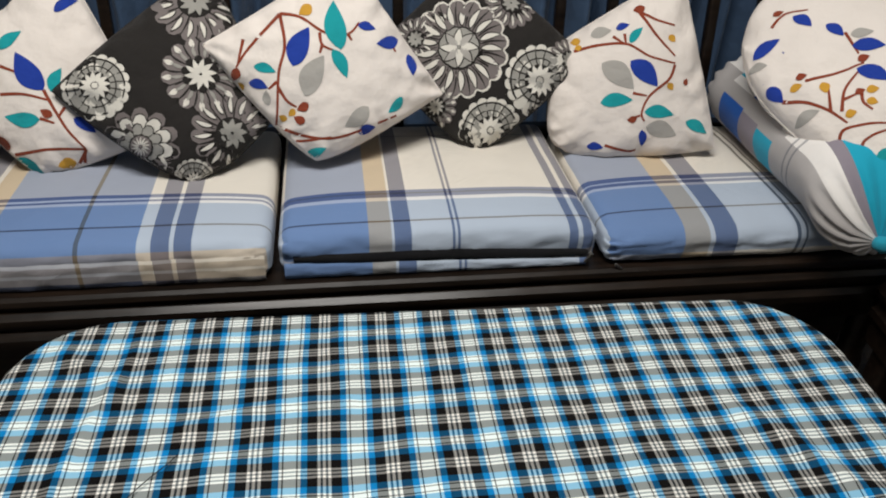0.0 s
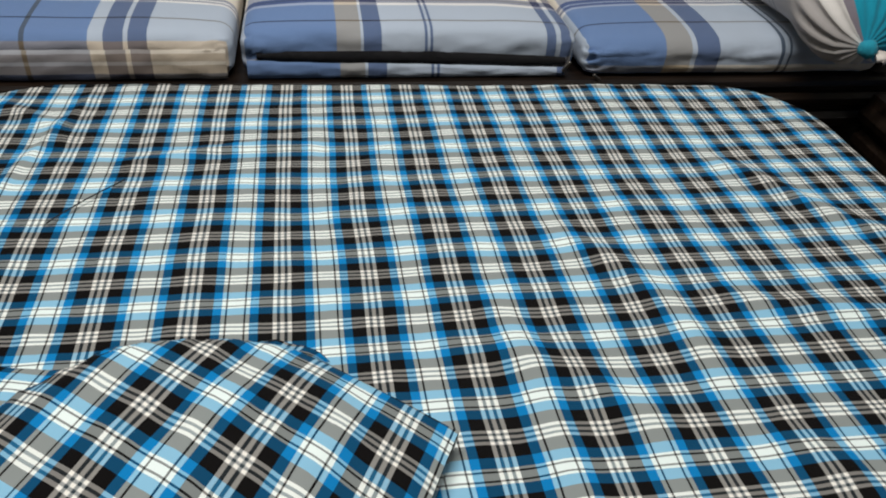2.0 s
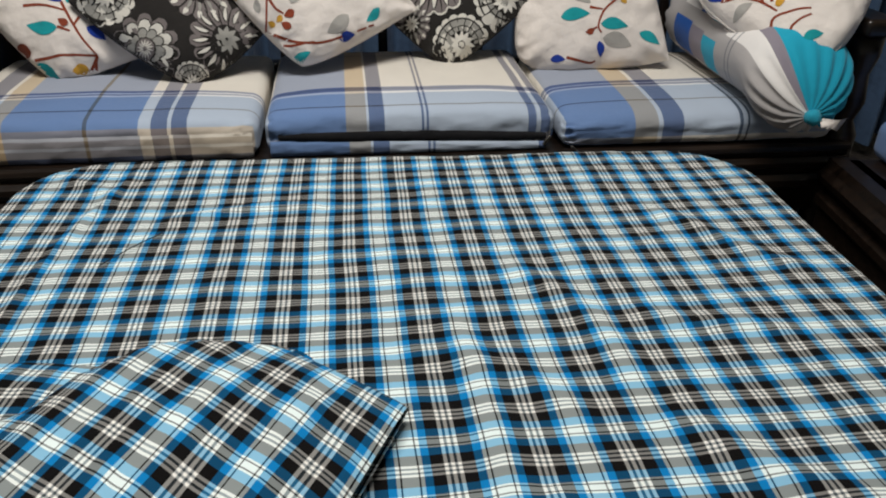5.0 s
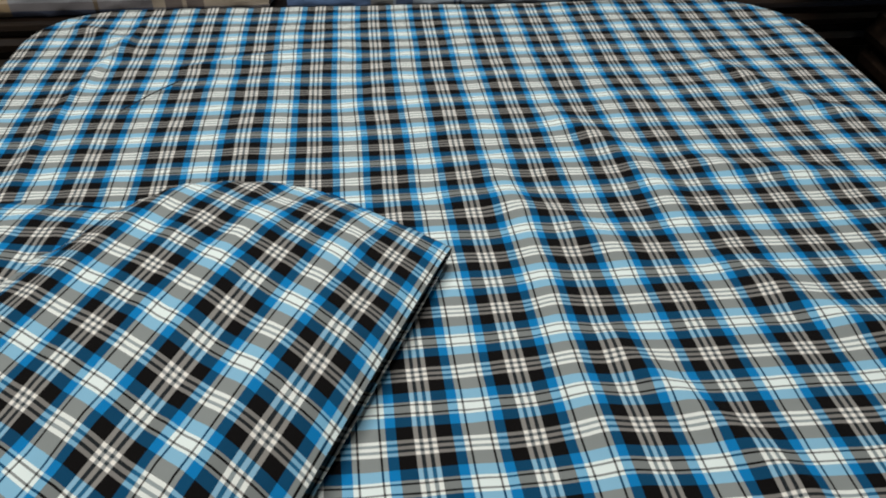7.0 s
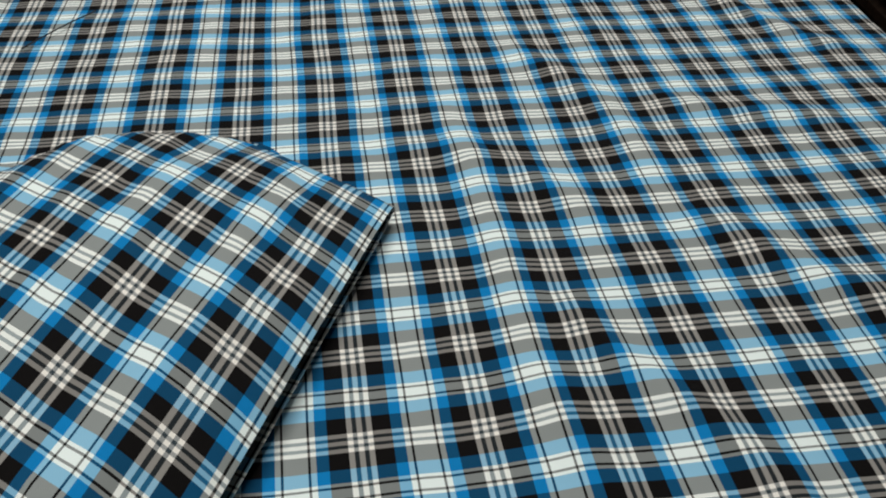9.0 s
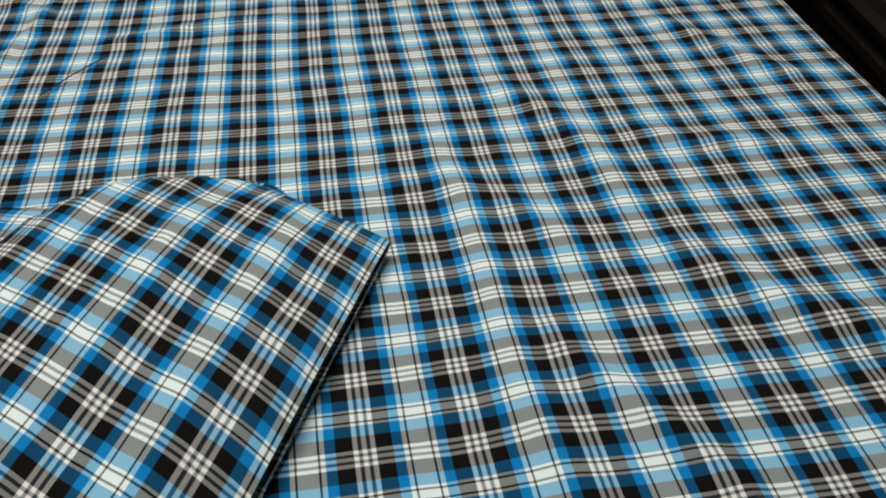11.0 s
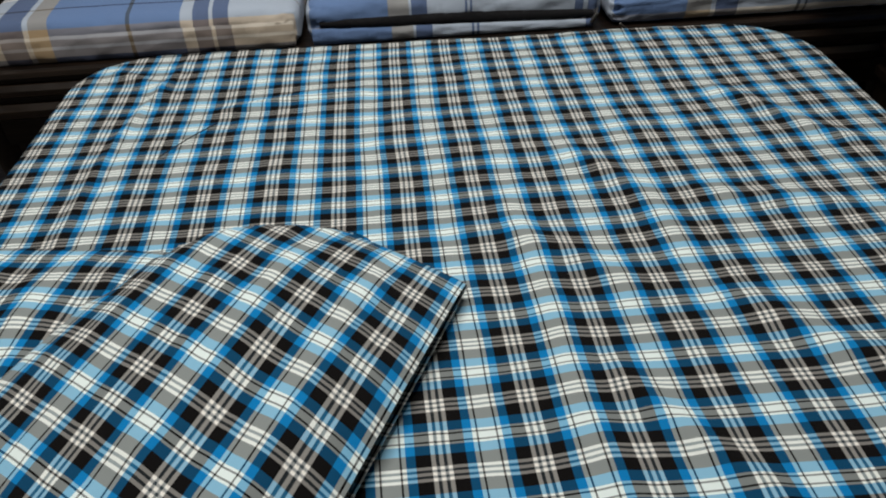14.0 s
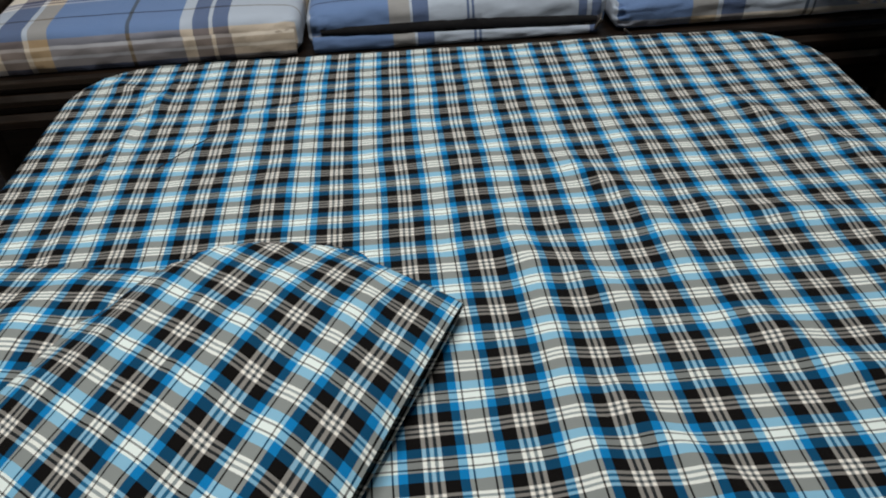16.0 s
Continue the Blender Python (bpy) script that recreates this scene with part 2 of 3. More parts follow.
# how far the cloth's threads drift from a straight grid, in terms of x and y
DRIFT_U = (0.0084, -0.0273, -0.0484, 0.0063, 0.0252, 0.0229, 0.0081, 0.0154, 0.0148)
DRIFT_V = (-0.0069, 0.0226, -0.0121, 0.0014, 0.0052, 0.0168, 0.0046, -0.003, 0.0087)


def lattice(x, y):
    """Cloth coordinates (threads) over the table: the check drifts a little where the cloth is pulled askew."""
    terms = (1, x, y, x * x, x * y, y * y, x * x * y, x * y * y, y**3)
    u = x - sum(c * k for c, k in zip(DRIFT_U, terms)) + 0.0018 * fbm(x * 6, y * 6, 11.0)
    v = y - sum(c * k for c, k in zip(DRIFT_V, terms)) + 0.0030 * fbm(x * 6, y * 6, 17.0) - 0.55
    return u, v


def cover_point(a, b):
    hang = 0.11
    x = EDGE[0] - hang + a * (EDGE[1] - EDGE[0] + 2 * hang)
    y = EDGE[2] - hang + b * (EDGE[3] - EDGE[2] + 2 * hang)
    d, (nx, ny) = outside(x, y)
    lift = cloth_height(x, y)
    if d <= -0.006:
        return x, y, TOP + 0.003 + lift
    d += 0.006
    bend = min(d / 0.02, 1.0)
    out = 0.012 * math.sin(bend * math.pi / 2) + max(0.0, d - 0.02) * (0.10 + 0.12 * fbm(x * 9, y * 9, 5.0))
    fall = 0.012 * (1 - math.cos(bend * math.pi / 2)) + max(0.0, d - 0.02)
    return x - nx * (d - out), y - ny * (d - out), TOP + 0.003 + lift * (1 - bend) - fall


def cover_uv(a, b):
    hang = 0.11
    return lattice(EDGE[0] - hang + a * (EDGE[1] - EDGE[0] + 2 * hang), EDGE[2] - hang + b * (EDGE[3] - EDGE[2] + 2 * hang))


def square_leg(x, y, parent):
    leg = part("leg", lathe([(0.0, 0.0), (0.022, 0.0), (0.026, 0.02), (0.02, 0.05), (0.03, 0.12), (0.033, 0.25), (0.024, 0.29), (0.034, 0.31), (0.034, 0.40), (0.0, 0.40)], 16), wood, parent)
    leg.location = (x, y, 0)
    return leg


table = thing("low_table", pose(0, 0, 0), "low dark wooden table under a checked cloth", "table")
cx, cy = (EDGE[0] + EDGE[1]) / 2, (EDGE[2] + EDGE[3]) / 2


def rounded_top():
    bm = bmesh.new()
    for z in (TOP - 0.045, TOP - 0.002):
        ring = []
        for i in range(72):
            a = i / 72 * math.tau
            hx, hy = (EDGE[1] - EDGE[0]) / 2 - ROUND, (EDGE[3] - EDGE[2]) / 2 - ROUND
            ring.append(bm.verts.new((cx + math.copysign(hx, math.cos(a)) + (ROUND - 0.012) * math.cos(a), cy + math.copysign(hy, math.sin(a)) + (ROUND - 0.012) * math.sin(a), z)))
        bm.faces.new(ring if z > 0.42 else ring[::-1])
    bm.verts.ensure_lookup_table()
    for i in range(72):
        k = (i + 1) % 72
        bm.faces.new((bm.verts[i], bm.verts[k], bm.verts[72 + k], bm.verts[72 + i]))
    return bm


part("tabletop", rounded_top(), wood, table, "", False)
for sx in (EDGE[0] + 0.10, EDGE[1] - 0.10):
    for sy in (EDGE[2] + 0.10, EDGE[3] - 0.10):
        square_leg(sx, sy, table)
for sy in (EDGE[2] + 0.10, EDGE[3] - 0.10):
    part("apron", box(EDGE[1] - EDGE[0] - 0.26, 0.02, 0.06, (cx, sy, 0.372), 0.004), wood, table)
for sx in (EDGE[0] + 0.10, EDGE[1] - 0.10):
    part("apron", box(0.02, EDGE[3] - EDGE[2] - 0.26, 0.06, (sx, cy, 0.372), 0.004), wood, table)

cover = part("table_cloth", sheet(300, 290, cover_point, cover_uv), check_cloth)
tagged(cover, "blue black and white checked cotton cloth spread over the low table", "cloth")


# the folded length of the same cloth
def fold_piece(centre, turn, wide, deep, high, z0, dome, seed, squeeze=0.0, shift=(0.0, 0.0), skew=0.0, creased=False):
    """A soft folded packet of cloth: two leaves with a rolled edge."""
    c, s = math.cos(radians(turn)), math.sin(radians(turn))
    c2, s2 = math.cos(radians(turn + 90 + skew)), math.sin(radians(turn + 90 + skew))

    def place(a, b):
        # round the packet: b runs over the top, round the edge and back below
        ang = b * math.tau
        px = (a - 0.5) * wide
        r = abs(math.cos(ang)) ** 0.48 * math.copysign(1, math.cos(ang))
        py = r * deep / 2
        pz = high * 0.5 * math.copysign(abs(math.sin(ang)) ** 0.6, math.sin(ang))
        end = 1 - abs(2 * a - 1) ** 9
        pz *= 0.45 + 0.55 * end
        py *= 1 - squeeze * (a - 0.5)
        fall = max(0.0, 1 - (2 * px / wide) ** 2) * max(0.0, 1 - (2 * py / deep) ** 2)
        ripple = 0.006 * fbm(px * 11 + seed, py * 5, seed) + 0.003 * fbm(px * 26, py * 20, seed + 4)
        z = z0 + high / 2 + pz + (dome * fall + ripple * min(1.0, 3 * fall + 0.2)) * (1 if math.sin(ang) > 0 else 0.15)
        wx, wy = centre[0] + px * c + py * c2, centre[1] + px * s + py * s2
        # the far edge is turned under along a bowed crease
        brim = 0.062 - 2.6 * max(0.0, -0.20 - wx) ** 2
        if creased and wy > brim:
            past = wy - brim
            wy = brim + 0.016 * math.tanh(past / 0.016)
            z += (TOP + 0.006 - z) * min(1.0, past / 0.055) ** 1.4
        return wx, wy, max(z, TOP + 0.004 + (0.004 if math.sin(ang) > 0 else 0.0))

    def uv(a, b):
        ang = b * math.tau
        r = abs(math.cos(ang)) ** 0.48 * math.copysign(1, math.cos(ang))
        return (a - 0.5) * wide + shift[0], r * deep / 2 + (0.0 if b < 0.5 else 0.02) + shift[1]

    return sheet(70, 72, place, uv)


folded = thing("folded_cloth", pose(0, 0, 0), "folded length of checked cotton lying on the table cloth", "cloth")
part("top_fold", fold_piece((-0.252, -0.120), -37.0, 0.335, 0.445, 0.036, TOP + 0.004, 0.024, 2.0, 0.0, (0.033, 0.040), 12.0, True), check_cloth, folded)
part("under_fold", fold_piece((-0.46, -0.03), -8.0, 0.36, 0.24, 0.016, TOP + 0.004, 0.010, 9.0, 0.0, (0.02, 0.01)), check_cloth, folded)


def rolled_edge(a, b):
    """A crumpled roll of the cloth behind the crease; a runs along it, b goes round."""
    x = -0.375 + 0.255 * a
    y = 0.080 - 2.2 * max(0.0, -0.20 - x) ** 2 - 1.6 * max(0.0, x + 0.18) ** 2 + 0.004 * fbm(x * 25, 1.0, 3.0)
    r = (0.011 + 0.004 * math.sin(a * math.pi * 2.5) + 0.004 * fbm(a * 7, b * 3, 8.0)) * math.sin(a * math.pi) ** 0.7
    ang = b * math.tau
    return x + 0.004 * math.sin(ang * 2), y + 1.5 * r * math.cos(ang), TOP + 0.006 + r * (1 + math.sin(ang))


part("rolled_edge", sheet(60, 18, rolled_edge, lambda a, b: (0.255 * a + 0.02, 0.11 * b)), check_cloth, folded)

# ---- the settee ----
SETTEE = pose(0, 0.842, 0, 0, 0, 1.8)  # its front edge; x along the seat, y towards the back
settee = thing("settee", SETTEE, "long dark polished wooden settee with a slatted back", "settee")
RAIL = [(0.0, 0.20), (0.0, 0.262), (-0.030, 0.268), (-0.040, 0.276), (-0.040, 0.290), (-0.030, 0.300), (-0.024, 0.302), (-0.024, 0.311), (-0.034, 0.317), (-0.034, 0.328), (-0.024, 0.336), (-0.016, 0.338), (-0.016, 0.346), (-0.026, 0.351), (-0.024, 0.360), (-0.016, 0.364), (0.05, 0.364), (0.05, 0.20)]
part("front_rail", swept(RAIL, -0.905, 0.955), wood, settee, "", False)
part("seat_board", box(1.86, 0.50, 0.02, (0, 0.30, 0.352), 0.003), wood, settee)
part("front_panel", box(1.80, 0.015, 0.10, (0, 0.02, 0.152), 0.003), wood, settee)
for i in range(15):
    part("back_slat", box(0.024, 0.022, 0.62, (-0.875 + i * 0.125, 0.60, 0.66), 0.006, 2, pose(0, 0, 0, -8)), wood, settee)
part("back_rail", box(1.84, 0.04, 0.06, (0, 0.545, 0.37), 0.008), wood, settee)
part("top_rail", box(1.90, 0.05, 0.09, (0, 0.655, 1.00), 0.015, 3), wood, settee)
for end in (-0.905, 0.955):
    part("back_post", box(0.06, 0.06, 1.05, (end, 0.60, 0.525), 0.01), wood, settee)
    part("front_post", lathe([(0.0, 0.0), (0.03, 0.0), (0.034, 0.05), (0.026, 0.09), (0.036, 0.2), (0.036, 0.37), (0.022, 0.40), (0.034, 0.44), (0.026, 0.50), (0.036, 0.54), (0.036, 0.58), (0.0, 0.59)], 18, (end, 0.03, 0)), wood, settee)
    part("arm_rest", box(0.075, 0.62, 0.035, (end, 0.29, 0.60), 0.014, 3), wood, settee)
    part("side_board", box(0.03, 0.52, 0.36, (end, 0.31, 0.36), 0.006), wood, settee)
    for j in range(4):
        part("arm_spindle", lathe([(0.0, 0.355), (0.012, 0.355), (0.016, 0.42), (0.010, 0.47), (0.016, 0.53), (0.012, 0.585), (0.0, 0.585)], 12, (end, 0.14 + 0.11 * j, 0)), wood, settee)


def seat_cushion(name, centre, w, d, h, material, label, seed, bulge=0.012, turn=1.8, sag=0.0):
    """A box cushion with soft rounded edges. Its cloth runs over the top and down the front."""
    r = h * 0.32

    def skin(p):
        q = Vector((max(-w / 2 + r, min(w / 2 - r, p.x)), max(-d / 2 + r, min(d / 2 - r, p.y)), max(-h / 2 + r, min(h / 2 - r, p.z))))
        n = p - q
        if n.length > 1e-9:
            p = q + n.normalized() * r
        top = max(0.0, p.z / (h / 2))
        lift = bulge * top * (1 - (2 * p.x / w) ** 4) * (1 - (2 * p.y / d) ** 4)
        front = max(0.0, -p.y / (d / 2)) ** 8
        crease = 0.004 * fbm(p.x * 13 + seed, p.z * 30, seed) * front + 0.003 * fbm(p.x * 7, p.y * 7, seed)
        corner = (abs(2 * p.x / w) ** 10) * front
        pull = 0.013 * fbm(p.x * 60, p.z * 90 + p.y * 60, seed + 2) * corner
        return Vector((p.x, p.y - crease * 1.2 - pull, p.z + lift + crease * top + pull - sag * front * top))

    bm = bmesh.new()
    layer = bm.loops.layers.uv.new("UVMap")
    nx, ny, nz = 60, 48, 14
    seen = {}

    def vert(p):
        key = tuple(round(c, 6) for c in p)
        if key not in seen:
            seen[key] = bm.verts.new(skin(Vector(p)))
        return seen[key]

    def face(axis, sign, n1, n2):
        for i in range(n1):
            for j in range(n2):
                quad = []
                for a, b in ((i, j), (i + 1, j), (i + 1, j + 1), (i, j + 1)):
                    s, t = a / n1 * 2 - 1, b / n2 * 2 - 1
                    p = {"z": (s * w / 2, t * d / 2, sign * h / 2), "y": (s * w / 2, sign * d / 2, t * h / 2), "x": (sign * w / 2, s * d / 2, t * h / 2)}[axis]
                    quad.append(p)
                f = bm.faces.new([vert(p) for p in quad])
                for loop, p in zip(f.loops, quad):
                    down = h / 2 - p[2]
                    loop[layer].uv = (p[0] + w / 2 + (down * p[0] / w * 1.2 if axis == "x" else 0), p[1] + d / 2 + 0.045 - (down if axis == "y" else 0))

    face("z", 1, nx, ny), face("z", -1, nx, ny), face("y", -1, nx, nz), face("y", 1, nx, nz), face("x", -1, ny, nz), face("x", 1, ny, nz)
    bmesh.ops.recalc_face_normals(bm, faces=bm.faces)
    ob = thing(name, pose(*centre, 0, 0, turn), label, "cushion", "seat cushions of the settee")
    part("cover", bm, material, ob)
    return ob


mid = seat_cushion("seat_cushion", (0.022, 1.075, 0.405), 0.575, 0.46, 0.078, seat_mid, "flat plaid seat cushion in blue and cream, black zip open", 1.0)
left = seat_cushion("seat_cushion", (-0.580, 1.060, 0.402), 0.605, 0.47, 0.074, seat_left, "flat seat cushion in blue and cream plaid with a tan border", 2.0)
right = seat_cushion("seat_cushion", (0.615, 1.083, 0.399), 0.585, 0.46, 0.066, seat_right, "flat seat cushion in blue plaid with tan and navy stripes", 3.0, 0.012, 1.8, 0.012)

# ---- curtain behind the settee ----
def curtain_point(a, b):
    x = -1.7 + 3.4 * a
    fold = 0.055 * math.sin(x * 52 + 2.6 * fbm(x * 2, 0, 1)) + 0.012 * math.sin(x * 117 + 3 * fbm(x * 3, b * 0.4, 6)) + 0.025 * fbm(x * 9, b * 0.6, 4)
    return x, 1.63 + fold, 0.05 + 2.3 * b


curtain = thing("curtain", pose(0, 0, 0), "blue satin curtain hanging in folds behind the settee", "curtain")
part("drape", sheet(520, 10, curtain_point), curtain_cloth, curtain)
part("curtain_rod", box(3.5, 0.025, 0.025, (0, 1.70, 2.36), 0.008), wood, curtain)
for side in (-1, 1):
    part("bracket", box(0.02, 0.15, 0.04, (side * 1.5, 1.77, 2.38), 0.004), metal, curtain)

lamp = thing("ceiling_lamp", pose(-0.20, 0.20, 0), "long white tube lamp on the ceiling", "lamp")
part("housing", box(1.24, 0.08, 0.05, (0, 0, 2.675), 0.01), wall_paint, lamp)


# ---- scatter pillows ----
PRINTS = {"blue": print_blue, "teal": print_teal, "stone": print_stone, "gold": print_gold, "rust": print_rust, "ash": print_ash, "mist": print_mist, "ecru": print_ecru, "soot": print_soot}


class Pillow:
    """A stuffed pillow with a printed front. Local x runs along it, y up it, z is its front; corners in millimetres: bottom, right, top, left."""

    def __init__(self, label, base, lean, swing, corners, thick, seed, material, bow=0.05, blunt=(0.0, 0.0, 0.0, 0.0)):
        self.corners = [Vector((x / 1000, y / 1000)) for x, y in corners]
        self.thick, self.seed, self.bow, self.blunt = thick, seed, bow, blunt
        self.ob = thing("scatter_pillow", pose(*base, 90 - lean, 0, swing), label, "pillow", "scatter pillows on the settee")
        self.layers = {}
        for name, side in (("front_cover", 1), ("back_cover", -1)):
            part(name, sheet(60, 60, lambda a, b: self.skin(-math.cos(a * math.pi), -math.cos(b * math.pi), 0.0, side)), material, self.ob)
        rim = [self.skin(s, t) for s, t in self.border(48)]
        part("piping", sheet(len(rim), 6, lambda a, b: rim[round(a * len(rim)) % len(rim)] + Vector((0, 0.0022 * math.cos(b * math.tau), 0.0022 * math.sin(b * math.tau))), closed_u=True), material, self.ob)

    @staticmethod
    def border(n):
        steps = [2 * i / n - 1 for i in range(n)]
        return [(k, -1) for k in steps] + [(1, k) for k in steps] + [(-k, 1) for k in steps] + [(-1, -k) for k in steps]

    def spot(self, s, t):
        """Where the cloth's s, t (-1 to 1) lies in the pillow's plane; bow draws the edges in between the corners, blunt the corners."""
        tuck = 1 - sum(k * max(0.0, (s * a + t * b) / 2) ** 3 for k, (a, b) in zip(self.blunt, ((-1, -1), (1, -1), (1, 1), (-1, 1))))
        s, t = tuck * s * (1 - self.bow * (1 - t * t)), tuck * t * (1 - self.bow * (1 - s * s))
        c = self.corners
        return (c[0] * (1 - s) * (1 - t) + c[1] * (1 + s) * (1 - t) + c[2] * (1 + s) * (1 + t) + c[3] * (1 - s) * (1 + t)) / 4

    def find(self, x, y):
        """The cloth's s, t at a place in the pillow's plane."""
        s = t = 0.0
        for _ in range(8):
            miss = self.spot(s, t) - Vector((x, y))
            ds, dt = (self.spot(s + 0.001, t) - self.spot(s - 0.001, t)) * 500, (self.spot(s, t + 0.001) - self.spot(s, t - 0.001)) * 500
            det = ds.x * dt.y - dt.x * ds.y
            s = max(-1.0, min(1.0, s - max(-0.5, min(0.5, (miss.x * dt.y - dt.x * miss.y) / det))))
            t = max(-1.0, min(1.0, t - max(-0.5, min(0.5, (ds.x * miss.y - miss.x * ds.y) / det))))
        return s, t

    def skin(self, s, t, off=0.0, side=1):
        h = self.thick * (max(0.0, 1 - abs(s) ** 2.2) * max(0.0, 1 - abs(t) ** 2.2)) ** 0.45
        k = self.seed
        folds = 0.0050 * fbm(s * 2.2 + k, t * 2.2, k, 4)
        rim = max(abs(s), abs(t)) ** 3
        folds += 0.0060 * rim * math.sin(12 * math.atan2(t, s) + 4 * fbm(s * 2, t * 2, k + 5) + k)
        for cs, ct in ((-1, -1), (1, -1), (1, 1), (-1, 1)):
            near = max(0.0, 1 - math.hypot(s - cs, t - ct) / 0.9)
            folds += 0.008 * near**1.5 * math.sin(9 * math.atan2(t - ct * 1.3, s - cs * 1.3) * 1.7 + k * cs + ct)
        p = self.spot(s, t)
        soft = min(1.0, h / 0.016)
        return Vector((p.x, p.y, side * (h + folds * soft) + off))

    def at(self, x, y, off=0.0):
        return self.skin(*self.find(x, y), off)

    def patch(self, kind, nu, nv, where, layer):
        """A printed patch: where(a, b) gives local x, y; it follows the cloth."""
        bm = self.layers.get(kind)
        if bm is None:
            bm = self.layers[kind] = bmesh.new()
        off = 0.0007 + 0.0005 * layer
        grid = [[bm.verts.new(self.at(*where(i / nu, j / nv), off)) for j in range(nv + 1)] for i in range(nu + 1)]
        for i in range(nu):
            for j in range(nv):
                bm.faces.new((grid[i][j], grid[i + 1][j], grid[i + 1][j + 1], grid[i][j + 1]))

    def leaf(self, kind, x0, y0, x1, y1, plump=0.42, layer=1, cells=(12, 4)):
        dx, dy = x1 - x0, y1 - y0
        length = math.hypot(dx, dy) + 1e-9

        def where(a, b):
            wide = plump * length * math.sin(math.pi * a**0.8) ** 0.9 * (b - 0.5)
            bow = 0.06 * length * math.sin(math.pi * a)
            return x0 + dx * a - dy / length * (wide + bow), y0 + dy * a + dx / length * (wide + bow)

        self.patch(kind, *cells, where, layer)

    def stem(self, points, wide=0.0054, kind="rust", layer=0):
        pts = [Vector((x / 1000, y / 1000)) for x, y in points]
        line = []
        for i in range(len(pts) - 1):
            p0, p1, p2, p3 = pts[max(i - 1, 0)], pts[i], pts[i + 1], pts[min(i + 2, len(pts) - 1)]
            for k in range(8):
                t = k / 8
                line.append(0.5 * ((2 * p1) + (p2 - p0) * t + (2 * p0 - 5 * p1 + 4 * p2 - p3) * t * t + (3 * p1 - p0 - 3 * p2 + p3) * t**3))
        line.append(pts[-1])
        n = len(line) - 1

        def where(a, b):
            i = round(a * n)
            way = (line[min(i + 1, n)] - line[max(i - 1, 0)]).normalized()
            p = line[i] + Vector((-way.y, way.x)) * wide * (b - 0.5) * (1.15 - 0.5 * a)
            return p.x, p.y

        self.patch(kind, n, 1, where, layer)

    def disc(self, kind, x, y, r, layer, scallops=0, r_in=0.0, depth=0.08):
        def where(a, b):
            edge = r * (1 - depth * (1 - abs(math.sin(a * math.pi * scallops)) ** 0.6)) if scallops else r
            rad = r_in + (edge - r_in) * b
            return x + rad * math.cos(a * math.tau), y + rad * math.sin(a * math.tau)

        self.patch(kind, max(24, scallops * 4), 3, where, layer)

    def petals(self, kind, x, y, r0, r1, count, plump, layer, turn=0.0):
        for i in range(count):
            a = (i + turn) / count * math.tau
            self.leaf(kind, x + r0 * math.cos(a), y + r0 * math.sin(a), x + r1 * math.cos(a), y + r1 * math.sin(a), plump, layer, (9, 2))

    def web_flower(self, x, y, r):
        self.disc("ecru", x, y, r, 1, 18)
        self.disc("mist", x, y, 0.84 * r, 2)
        self.petals("soot", x, y, 0.30 * r, 0.99 * r, 18, 0.055, 3)
        self.disc("soot", x, y, 0.86 * r, 3, 0, 0.81 * r)
        self.disc("soot", x, y, 0.62 * r, 3, 0, 0.585 * r)
        self.disc("soot", x, y, 0.44 * r, 3)
        self.petals("ecru", x, y, 0.10 * r, 0.45 * r, 12, 0.42, 4)
        self.disc("ecru", x, y, 0.09 * r, 4)

    def wheel_flower(self, x, y, r):
        self.disc("ecru", x, y, 1.02 * r, 1, 17, 0.0, 0.10)
        self.disc("ash", x, y, 0.97 * r, 2, 17, 0.0, 0.10)
        self.petals("soot", x, y, 0.40 * r, 1.0 * r, 17, 0.06, 3, 0.5)
        self.petals("soot", x, y, 0.42 * r, 0.90 * r, 17, 0.32, 4)
        self.petals("ecru", x, y, 0.45 * r, 0.87 * r, 17, 0.25, 5)
        self.disc("soot", x, y, 0.43 * r, 6, 12, 0.0, 0.05)
        self.disc("mist", x, y, 0.40 * r, 7, 12, 0.0, 0.05)
        self.petals("soot", x, y, 0.02 * r, 0.42 * r, 8, 0.46, 8)
        self.petals("ecru", x, y, 0.03 * r, 0.38 * r, 4, 0.42, 9)
        self.petals("stone", x, y, 0.03 * r, 0.38 * r, 4, 0.42, 9, 0.5)

    def star_flower(self, x, y, r):
        self.disc("ash", x, y, r, 1, 13, 0.0, 0.16)
        self.petals("soot", x, y, 0.40 * r, 1.0 * r, 13, 0.09, 2)
        self.petals("ecru", x, y, 0.72 * r, 0.98 * r, 13, 0.55, 3, 0.5)
        self.petals("mist", x, y, 0.45 * r, 0.80 * r, 13, 0.26, 4, 0.5)
        self.disc("soot", x, y, 0.50 * r, 5, 10, 0.0, 0.2)
        self.petals("ecru", x, y, 0.03 * r, 0.42 * r, 10, 0.36, 6)

    def dahlia(self, x, y, r):
        for k, (kind, r0, r1, count) in enumerate((("ash", 0.5, 1.06, 11), ("ecru", 0.34, 0.86, 11), ("mist", 0.2, 0.60, 10))):
            self.disc("soot", x, y, (r1 + 0.035) * r, 1 + 3 * k, count, 0.0, 0.20)
            self.disc(kind, x, y, r1 * r, 2 + 3 * k, count, 0.0, 0.22)
            self.petals("soot", x, y, r0 * r, (r1 - 0.08) * r, count, 0.07, 3 + 3 * k)
        self.disc("soot", x, y, 0.34 * r, 10, 12)
        self.disc("ash", x, y, 0.29 * r, 11)
        self.petals("ecru", x, y, 0.05 * r, 0.26 * r, 14, 0.2, 12)

